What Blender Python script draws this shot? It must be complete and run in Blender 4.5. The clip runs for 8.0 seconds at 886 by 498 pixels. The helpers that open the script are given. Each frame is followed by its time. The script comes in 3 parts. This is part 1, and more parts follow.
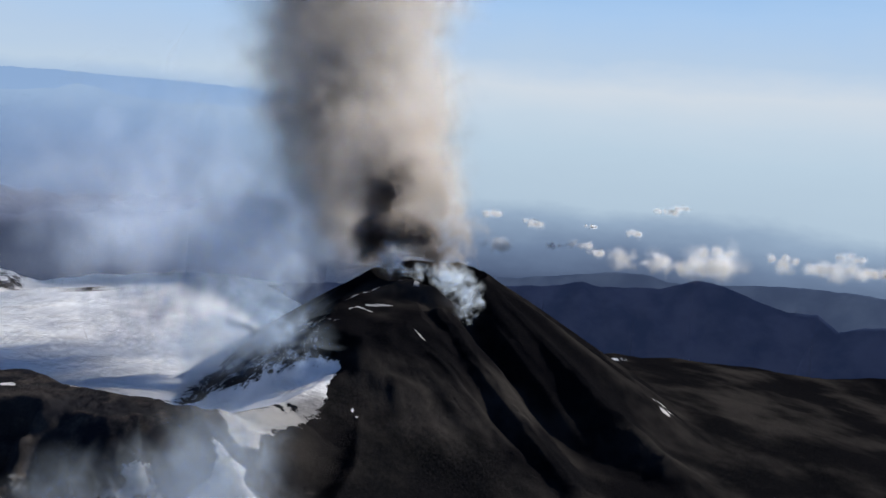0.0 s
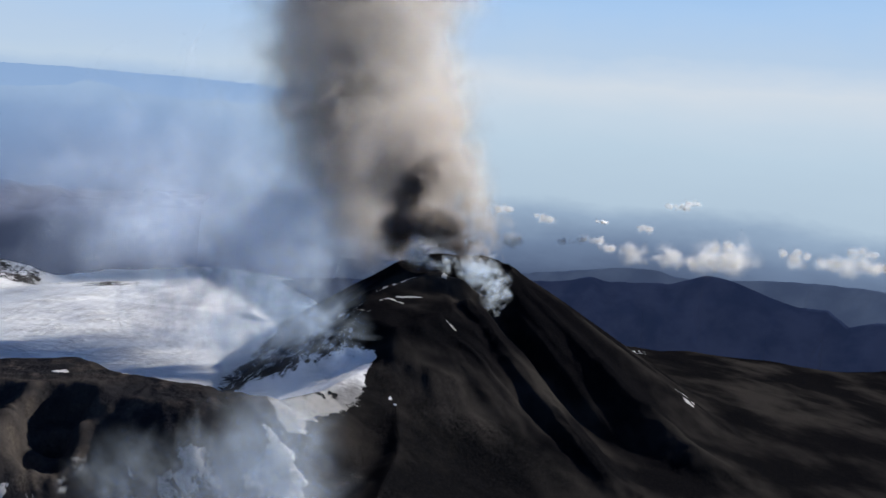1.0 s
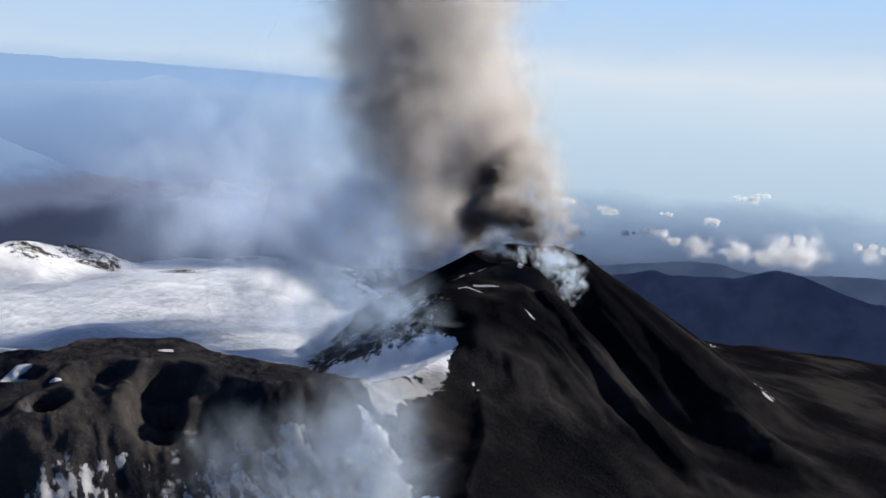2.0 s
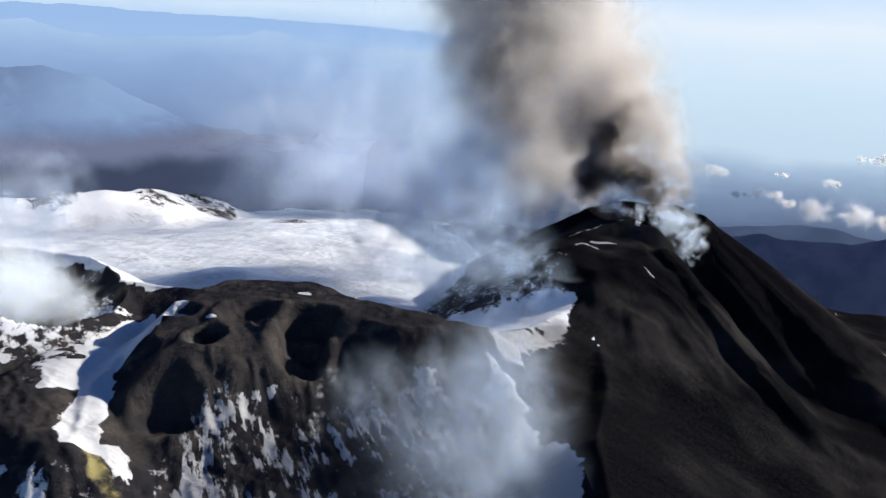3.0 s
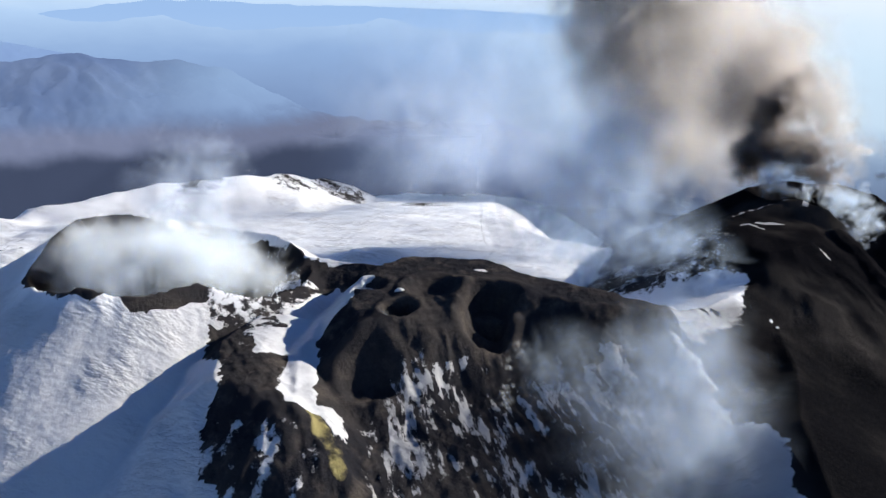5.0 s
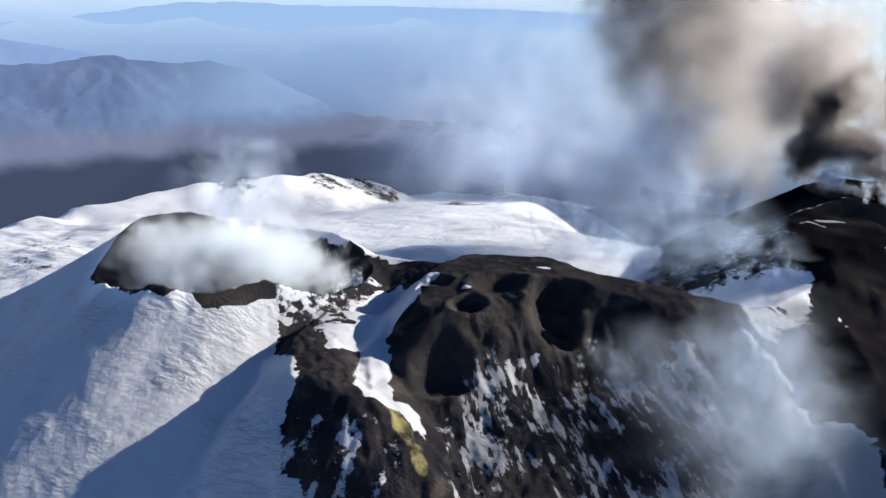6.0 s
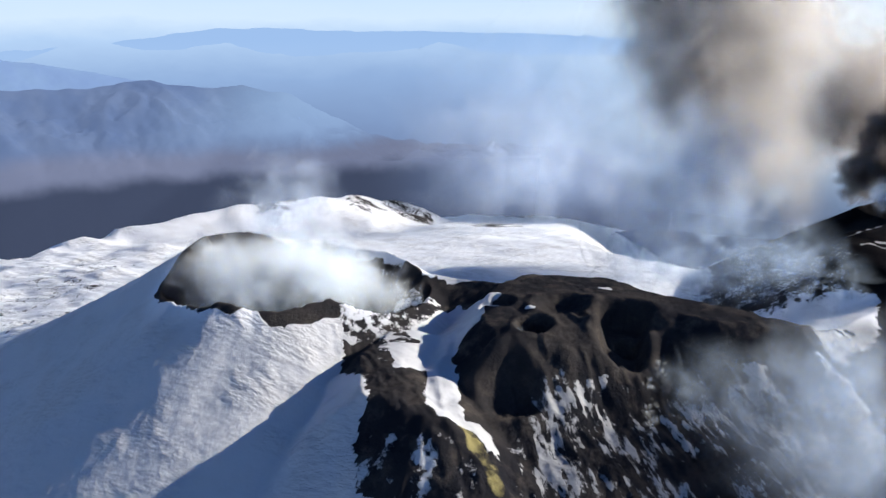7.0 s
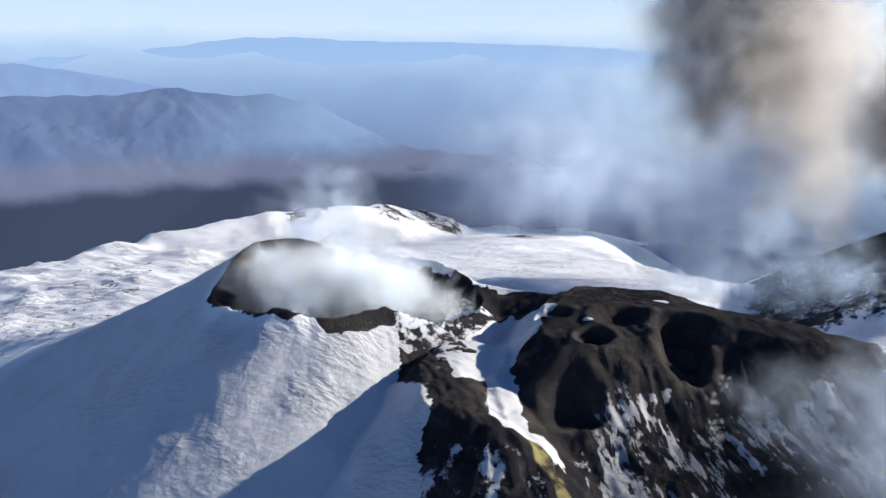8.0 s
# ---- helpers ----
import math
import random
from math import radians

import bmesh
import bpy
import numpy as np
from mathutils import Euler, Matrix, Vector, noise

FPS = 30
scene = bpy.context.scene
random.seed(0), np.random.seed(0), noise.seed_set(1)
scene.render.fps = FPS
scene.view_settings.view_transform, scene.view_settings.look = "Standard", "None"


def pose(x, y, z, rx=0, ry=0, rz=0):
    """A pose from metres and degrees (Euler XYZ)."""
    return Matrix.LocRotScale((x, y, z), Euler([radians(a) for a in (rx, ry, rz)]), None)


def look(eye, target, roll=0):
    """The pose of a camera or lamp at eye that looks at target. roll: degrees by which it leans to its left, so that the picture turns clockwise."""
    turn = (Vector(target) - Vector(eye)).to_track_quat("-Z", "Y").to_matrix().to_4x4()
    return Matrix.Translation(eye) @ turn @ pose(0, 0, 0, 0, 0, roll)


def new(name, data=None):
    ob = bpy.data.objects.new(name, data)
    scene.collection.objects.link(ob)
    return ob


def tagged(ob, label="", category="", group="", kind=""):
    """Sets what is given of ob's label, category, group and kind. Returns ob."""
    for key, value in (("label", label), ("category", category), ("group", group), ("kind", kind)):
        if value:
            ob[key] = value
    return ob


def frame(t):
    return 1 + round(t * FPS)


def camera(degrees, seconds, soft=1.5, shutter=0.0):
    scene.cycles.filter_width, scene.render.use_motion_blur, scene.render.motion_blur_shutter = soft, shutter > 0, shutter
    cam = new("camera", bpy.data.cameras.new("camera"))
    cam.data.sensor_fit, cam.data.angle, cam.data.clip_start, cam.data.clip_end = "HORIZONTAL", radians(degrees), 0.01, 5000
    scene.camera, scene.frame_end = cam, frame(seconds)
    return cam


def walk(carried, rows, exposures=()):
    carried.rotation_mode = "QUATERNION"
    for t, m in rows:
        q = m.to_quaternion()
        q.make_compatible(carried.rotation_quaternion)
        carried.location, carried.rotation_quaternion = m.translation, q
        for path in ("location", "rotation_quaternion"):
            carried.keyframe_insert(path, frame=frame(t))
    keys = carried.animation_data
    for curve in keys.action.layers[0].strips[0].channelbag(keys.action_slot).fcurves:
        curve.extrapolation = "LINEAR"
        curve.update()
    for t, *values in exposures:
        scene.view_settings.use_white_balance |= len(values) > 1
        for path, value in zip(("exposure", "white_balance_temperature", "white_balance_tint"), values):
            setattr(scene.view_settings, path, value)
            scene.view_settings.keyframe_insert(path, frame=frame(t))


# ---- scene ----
cam = camera(63.0, 8.0)
METRES, EYE, TILT, LEAN, TURN = 220.0, 300.0, -16.5, -6.5, 0.0
ROWS = [
    (0.0, 0.0, 0.0, 0.0, 0.29, 5.19, 3.24),
    (0.5, -0.0521, -0.0248, -0.0071, -1.01, 5.22, 3.41),
    (1.0, -0.1091, -0.0516, -0.0145, 0.65, 4.91, 3.25),
    (1.5, -0.1596, -0.068, -0.0201, 2.21, 5.13, 3.04),
    (3.0, -0.3182, -0.1583, -0.0356, 12.11, 1.25, 0.5),
    (3.5, -0.3702, -0.1747, -0.0423, 14.69, 0.22, -0.34),
    (4.0, -0.4277, -0.2134, -0.0484, 16.74, -0.26, -0.11),
    (4.5, -0.4766, -0.2409, -0.0548, 18.9, 0.02, 0.05),
    (6.0, -0.6685, -0.3154, -0.0681, 22.04, 0.12, -0.01),
    (6.5, -0.7187, -0.3382, -0.075, 23.37, 0.68, -0.01),
    (7.0, -0.7814, -0.3658, -0.0776, 23.96, 1.91, -0.26),
    (7.5, -0.8392, -0.3806, -0.0809, 24.03, 2.64, -1.11),
    (8.0, -0.9017, -0.4062, -0.0837, 25.27, 2.73, -1.32),
]
walk(cam, [(t, pose(0, 0, EYE, TILT, LEAN, TURN) @ pose(METRES * x, METRES * y, METRES * z, 90 + pitch, roll, yaw)) for t, x, y, z, yaw, pitch, roll in ROWS], [(0.0, -0.08), (1.5, -0.03), (3.0, 0.25), (8.0, 0.32)])

scene.cycles.transparent_max_bounces = 160
scene.cycles.max_bounces, scene.cycles.diffuse_bounces, scene.cycles.transmission_bounces = 10, 6, 8

# ---- light ----
SUN_AZ, SUN_EL = 56.0, 23.0          # degrees clockwise from +y, and above the horizon
world = bpy.data.worlds.new("world")
scene.world = world
world.use_nodes = True
wt = world.node_tree
sky = wt.nodes.new("ShaderNodeTexSky")
sky.sky_type, sky.sun_disc = "NISHITA", False
sky.sun_elevation, sky.sun_rotation = radians(SUN_EL), radians(SUN_AZ)
sky.altitude, sky.air_density, sky.dust_density, sky.ozone_density = 2500, 1.0, 0.0, 2.0
cool = wt.nodes.new("ShaderNodeMixRGB")
cool.blend_type, cool.inputs[0].default_value, cool.inputs[2].default_value = "MULTIPLY", 1.0, (0.68, 0.90, 1.28, 1.0)
wt.links.new(sky.outputs[0], cool.inputs[1])
wt.links.new(cool.outputs[0], wt.nodes["Background"].inputs[0])
wt.nodes["Background"].inputs[1].default_value = 0.060
sun = new("sun", bpy.data.lights.new("sun", "SUN"))
sun.data.energy, sun.data.angle, sun.data.color = 5.0, radians(0.6), (1.0, 0.95, 0.87)
sun_dir = Vector((math.sin(radians(SUN_AZ)) * math.cos(radians(SUN_EL)), math.cos(radians(SUN_AZ)) * math.cos(radians(SUN_EL)), math.sin(radians(SUN_EL))))
sun.matrix_world = look((600, 600, 900), Vector((600, 600, 900)) - sun_dir)


# ---- numeric noise ----
def lattice(ix, iy, iz):
    h = (ix * 374761393 + iy * 668265263 + iz * 1274126177) & 0x7FFFFFFF
    h = ((h ^ (h >> 13)) * 1103515245 + 12345) & 0x7FFFFFFF
    return ((h ^ (h >> 16)) & 0xFFFF) / 32767.5 - 1.0


def vnoise(x, y, z=0.0):
    """Smooth value noise, -1 to 1, of arrays."""
    x, y, z = np.broadcast_arrays(np.asarray(x, float), np.asarray(y, float), np.asarray(z, float))
    ix, iy, iz = np.floor(x).astype(np.int64), np.floor(y).astype(np.int64), np.floor(z).astype(np.int64)
    fx, fy, fz = x - ix, y - iy, z - iz
    fx, fy, fz = (f * f * f * (f * (f * 6 - 15) + 10) for f in (fx, fy, fz))
    out = 0.0
    for a, wa in ((0, 1 - fx), (1, fx)):
        for b, wb in ((0, 1 - fy), (1, fy)):
            for c, wc in ((0, 1 - fz), (1, fz)):
                out = out + wa * wb * wc * lattice(ix + a, iy + b, iz + c)
    return out


def fbm(x, y, z=0.0, octaves=4):
    total, amp = 0.0, 1.0
    for o in range(octaves):
        k = 2.03 ** o
        total = total + amp * vnoise(x * k + 17.3 * o, y * k - 9.1 * o, z * k + 4.7 * o)
        amp *= 0.5
    return total / 1.9


# ---- terrain form ----
def step(a, b, v):
    u = np.clip((v - a) / (b - a), 0, 1)
    return u * u * (3 - 2 * u)


def smax(a, b, k):
    h = np.clip(0.5 + 0.5 * (a - b) / k, 0, 1)
    return b * (1 - h) + a * h + k * h * (1 - h)


def along(x, y, line):
    """Distance to a polyline, the side (positive on its left) and the height along it."""
    best = np.full(np.shape(x), 1e9)
    side, height = np.zeros(np.shape(x)), np.zeros(np.shape(x))
    for (ax, ay, az), (bx, by, bz) in zip(line, line[1:]):
        dx, dy = bx - ax, by - ay
        u = np.clip(((x - ax) * dx + (y - ay) * dy) / (dx * dx + dy * dy), 0, 1)
        d = np.hypot(x - ax - u * dx, y - ay - u * dy)
        near = d < best
        best = np.where(near, d, best)
        side = np.where(near, np.sign(dx * (y - ay) - dy * (x - ax)), side)
        height = np.where(near, az + u * (bz - az), height)
    return best, side, height


def inside(x, y, poly):
    """Signed distance to a polygon, negative inside."""
    d, odd = np.full(np.shape(x), 1e9), np.zeros(np.shape(x), bool)
    for (ax, ay), (bx, by) in zip(poly, poly[1:] + poly[:1]):
        dx, dy = bx - ax, by - ay
        u = np.clip(((x - ax) * dx + (y - ay) * dy) / (dx * dx + dy * dy), 0, 1)
        d = np.minimum(d, np.hypot(x - ax - u * dx, y - ay - u * dy))
        if dy:
            odd ^= ((ay > y) != (by > y)) & (x < dx * (y - ay) / dy + ax)
    return np.where(odd, -d, d)


MESA = [(-335, 425), (-334, 372), (-319, 338), (-304, 322), (-282, 335), (-258, 362), (-222, 396), (-160, 398), (-124, 404), (-128, 418), (-180, 428), (-232, 444), (-262, 462), (-320, 450)]
LEDGE = [(-392, 340), (-386, 284), (-364, 246), (-318, 236), (-303, 239), (-320, 268), (-338, 300), (-350, 350)]
STREAM = [(-378, 412, 0), (-357, 350, 0), (-349, 302, 0), (-326, 268, 0), (-305, 247, 0), (-294, 232, 0)]
SADDLE = [(-405, 432, 107), (-380, 436, 104), (-325, 430, 107)]
BRIDGE = [(-130, 430, 97), (-98, 490, 83), (-60, 545, 88)]
SPUR = [(-45, 520, 66), (-38, 430, 70), (-48, 330, 87), (-30, 220, 70), (40, 60, 40)]
SHELF = [(-80, 692), (-42, 712), (-6, 690), (0, 640), (-15, 612), (-50, 578), (-88, 596)]
PEAK_RIB = [(-14, 728, 122), (-46, 708, 115), (-78, 686, 109)]
HUMP_RIB = [(14, 668, 109), (45, 615, 82), (85, 560, 50), (120, 510, 20)]
EAST_RIB = [(62, 765, 116), (105, 720, 86), (165, 650, 42), (220, 600, 5)]
CUT = [(42, 735, 0), (58, 690, 0), (112, 612, 0), (170, 540, 0)]
SHOULDER = [(170, 860, 6), (238, 1085, -67), (368, 1100, -84), (482, 1150, -115), (655, 1200, -140), (823, 1200, -130), (1300, 1250, -200)]
CREST = [(-1420, 500, -110), (-1372, 1004, -81), (-1249, 1226, -65), (-1129, 1402, -73), (-1083, 1682, -124), (-1090, 2025, -272), (-1079, 2255, -302), (-933, 2956, -441)]
LAVA = [(-420, 312), (-409, 300), (-394, 280), (-362, 250), (-360, 235), (-357, 219), (-342, 208), (-329, 196), (-326, 150), (-180, 150), (-200, 300), (-285, 290), (-291, 255), (-300, 243), (-315, 243), (-328, 271), (-343, 288), (-366, 296), (-384, 306), (-400, 318)]
STREAKS = [(-300, 330), (-262, 336), (-205, 372), (-140, 385), (-110, 380), (-60, 180), (-260, 180), (-282, 262)]
BRINK = [(-933, 2956, 0), (-780, 2300, 0), (-640, 1800, 0), (-555, 1430, 0), (-420, 1080, 0), (-340, 1000, 0), (-240, 935, 0), (-130, 900, 0), (200, 860, 0)]
CRATER, VENT = (-490, 371), (4, 783)
# rim of the old crater: bearing, radius and height
RIM = np.array([(-3.1416, 88, 137), (-2.92, 92, 128), (-2.68, 106, 103), (-2.4, 98, 105), (-2.1, 95, 112), (-1.65, 87, 118), (-1.2, 82, 115), (-0.65, 68, 115), (-0.25, 91, 103), (0.2, 106, 98), (0.55, 104, 104), (1.2, 93, 113), (1.57, 88, 112), (2.4, 82, 126), (2.8, 84, 136), (3.1416, 88, 137)])


def cone_old(x, y):
    dx, dy = x - CRATER[0], y - CRATER[1]
    r, a = np.hypot(dx, dy), np.arctan2(dy, dx)
    edge = np.interp(a, RIM[:, 0], RIM[:, 1])
    out = np.clip(r - edge, 0, None)
    top = np.interp(a, RIM[:, 0], RIM[:, 2]) + (1.6 * vnoise(x / 13, y / 13, 1.5) + 0.9 * vnoise(x / 5, y / 5, 3.5)) * np.exp(-out / 14)
    edge = edge + 3.0 * vnoise(a * 7, 8.8) * (r < edge)
    rib = 1.2 * step(0, 60, out) * vnoise(a * 3 + 4, out / 80) + 0.8 * vnoise(x / 21, y / 21, 6.1)
    outer = top - (0.72 - 0.12 * np.exp(-((np.abs(a) - 3.0) / 0.5) ** 2)) * out + 0.00042 * out ** 2 * (out < 400) + rib
    return np.where(r > edge, outer, top - np.minimum((edge - r) * 1.35, 58 + 4 * vnoise(x / 18, y / 18)))


def cone_new(x, y):
    dx, dy = x - VENT[0], y - VENT[1]
    r, a = np.hypot(dx, dy), np.arctan2(dy, dx)
    edge = 62 + 4 * vnoise(a * 2.5, 1.1)
    top = 117 + 4 * np.exp(-(((a + 1.95) / 0.3) ** 2)) - 10 * np.exp(-(((a + 1.15) / 0.3) ** 2)) + 3 * vnoise(a * 4, 5.5)
    out = np.clip(r - edge, 0, None)
    rib = step(0, 70, out) * (7 * vnoise(a * 4.2 + 1, 2.2) + 3 * vnoise(a * 11, 6.2))
    cone = np.where(r > edge, top - 0.645 * out + rib, top - np.minimum((edge - r) * 1.1, 45))
    o = np.clip(inside(x, y, SHELF) + 4 * vnoise(x / 16, y / 16), 0, None)
    ka = np.arctan2(y - 640, x + 40)
    shelf = 107 - 0.62 * o + step(10, 60, o) * (5 * vnoise(ka * 4.5 + 3, 9.4) + 2 * vnoise(ka * 12, 3.4)) + 2 * vnoise(x / 22, y / 22)
    cone = smax(cone, shelf, 6)
    for rib_line, fall in ((PEAK_RIB, 0.85), (HUMP_RIB, 0.62), (EAST_RIB, 0.62)):
        w, side, h = along(x, y, rib_line)
        cone = smax(cone, h - fall * np.clip(w - 4, 0, None) + 1.5 * vnoise(x / 9, y / 9), 5)
    w, side, h = along(x, y, CUT)
    return cone - 15 * np.exp(-((w / 17) ** 2))


def dome(x, y):
    s = inside(x, y, MESA) + 5 * vnoise(x / 31, y / 31) + 2.5 * vnoise(x / 11, y / 11)
    o = np.clip(s, 0, None)
    z = 110.5 - np.where(o < 50, 0.82 * o, 41 + 0.34 * (o - 50)) + 2.5 * vnoise(x / 45 + 4, y / 45)
    # the small round pits and the collapse scar of the top
    for px, py, pr, depth in ((-290, 345, 13, 21), (-326, 377, 13, 5), (-280, 386, 22, 7), (-241, 388, 24, 19), (-236, 364, 19, 14), (-291, 300, 21, 9), (-262, 372, 9, 4)):
        q = np.hypot(x - px, y - py) / pr
        z = z - depth * (1 - step(0.45, 1.0, q)) + 1.8 * np.exp(-((q - 1.12) / 0.22) ** 2)
    return z


def height(x, y):
    d = np.hypot(x + 250, y - 450)
    z = 74 - 0.175 * np.hypot(d, 150) - 0.075 * np.clip(d - 1900, 0, None) - 0.035 * np.clip(y - 1450, 0, 1500)
    w, side, h = along(x, y, SHOULDER)
    z = smax(z, h - 0.32 * w, 12) - 330 * step(20, 700, w) * (side > 0) * step(120, 420, x)
    z = z + 0.06 * np.clip(-x - 720, 0, 700) * step(1350, 900, y)
    w, side, h = along(x, y, BRINK)
    z = z - 260 * step(0, 420, w) * (side > 0) * step(330, 120, x)
    w, side, h = along(x, y, CREST)
    z = smax(z, h - np.where(side > 0, 0.5, 0.30) * w, 14) - 190 * step(30, 500, w) * (side > 0) * step(200, 900, -x)
    z = z + 10 * fbm(x / 190, y / 190) * step(330, 900, d) + 3.0 * fbm(x / 60, y / 60) * step(250, 600, d) + 26 * (0.3 - np.abs(fbm(x / 150, y / 150, 7.0))) * np.exp(-(w / 260) ** 2)
    q = np.hypot(x + 490, y - 727) / 42
    z = z + 15 * np.exp(-q ** 2) - 7 * np.exp(-(q / 0.35) ** 2)
    w, side, h = along(x, y, SPUR)
    z = smax(z, h - 0.5 * w, 10)
    z = smax(z, cone_new(x, y), 9)
    w, side, h = along(x, y, BRIDGE)
    z = smax(z, h - 0.42 * w, 8)
    w, side, h = along(x, y, SADDLE)
    z = smax(z, h - 0.5 * w, 6)
    z = smax(z, dome(x, y), 6)
    s = inside(x, y, LEDGE) + 3 * vnoise(x / 14, y / 14)
    z = smax(z, 94.5 - 0.85 * np.clip(s, 0, None), 5)
    z = smax(z, cone_old(x, y), 3)
    z = z - 9 * np.exp(-(np.hypot((x + 106) / 34, (y - 322) / 62)) ** 2)
    w, side, h = along(x, y, STREAM)
    z = z - 6.0 * np.exp(-((w / 12) ** 2)) * step(375, 310, y) * (0.4 + 0.6 * step(238, 262, y))
    rugged = step(12, -10, np.minimum(inside(x, y, LAVA), inside(x, y, STREAKS)))
    z = z + rugged * (3.4 * (0.3 - np.abs(fbm((x + 0.8 * y) / 10, y / 22, 1.1, 3))) + 1.6 * (0.3 - np.abs(vnoise(x / 5, y / 6, 8.2))))
    z = z + 15.0 * fbm(x / 85, y / 65, 7.7, 4) * step(-800, -930, x) * step(1150, 950, y)
    rough = 1.2 * fbm(x / 13, y / 13, 3.3) + 0.55 * vnoise(x / 4.1, y / 4.1) + 0.5 * np.abs(vnoise(x / 7, y / 7, 5.0))
    return z + rough * (0.35 + 0.65 * step(-20, 30, 40 - inside(x, y, MESA)))
# ---- terrain end ----


# ---- helpers for meshes and materials ----
def mesh_of(name, verts, faces, mat, smooth=True):
    me = bpy.data.meshes.new(name)
    verts, faces = np.asarray(verts, np.float32), np.asarray(faces, np.int32)
    n, k = faces.shape
    me.vertices.add(len(verts)); me.vertices.foreach_set("co", verts.ravel())
    me.loops.add(n * k); me.loops.foreach_set("vertex_index", faces.ravel())
    me.polygons.add(n)
    me.polygons.foreach_set("loop_start", np.arange(0, n * k, k, dtype=np.int32))
    me.polygons.foreach_set("use_smooth", np.full(n, smooth))
    me.update(calc_edges=True)
    me.materials.append(mat)
    return me


def attach(me, name, values):
    at = me.attributes.new(name, "FLOAT", "POINT")
    at.data.foreach_set("value", np.asarray(values, np.float32))


class Nodes:
    """Short hand for one node material."""

    def __init__(self, name):
        self.mat = bpy.data.materials.new(name)
        self.mat.use_nodes = True
        self.tree = self.mat.node_tree
        self.tree.nodes.clear()
        self.out = self.tree.nodes.new("ShaderNodeOutputMaterial")

    def node(self, kind, **given):
        n = self.tree.nodes.new("ShaderNode" + kind)
        for key, value in given.items():
            key = int(key[1:]) if key[0] == "i" and key[1:].isdigit() else key.replace("_", " ")
            if isinstance(value, bpy.types.NodeSocket):
                self.tree.links.new(value, n.inputs[key])
            else:
                n.inputs[key].default_value = value
        return n

    def place(self):
        return self.node("NewGeometry").outputs["Position"]

    def scaled(self, v, s):
        m = self.node("Mapping", Vector=v)
        m.inputs["Scale"].default_value = s
        return m.outputs[0]

    def noise(self, v, scale, detail=4.0, rough=0.55):
        return self.node("TexNoise", Vector=v, Scale=scale, Detail=detail, Roughness=rough).outputs[0]

    def math(self, op, a, b=0.0, c=0.0):
        n = self.node("Math", i0=a, i1=b, i2=c)
        n.operation = op
        return n.outputs[0]

    def ramp(self, v, lo, hi):
        n = self.node("MapRange", Value=v, From_Min=lo, From_Max=hi)
        n.interpolation_type = "SMOOTHSTEP"
        return n.outputs[0]

    def mix(self, f, a, b):
        n = self.node("MixRGB", Fac=f, Color1=a, Color2=b)
        return n.outputs[0]

    def attr(self, name):
        n = self.node("Attribute")
        n.attribute_name = name
        return n.outputs["Fac"]

    def finish(self, shader):
        self.tree.links.new(shader, self.out.inputs[0])
        return self.mat


def rgb(r, g, b):
    return (r, g, b, 1.0)


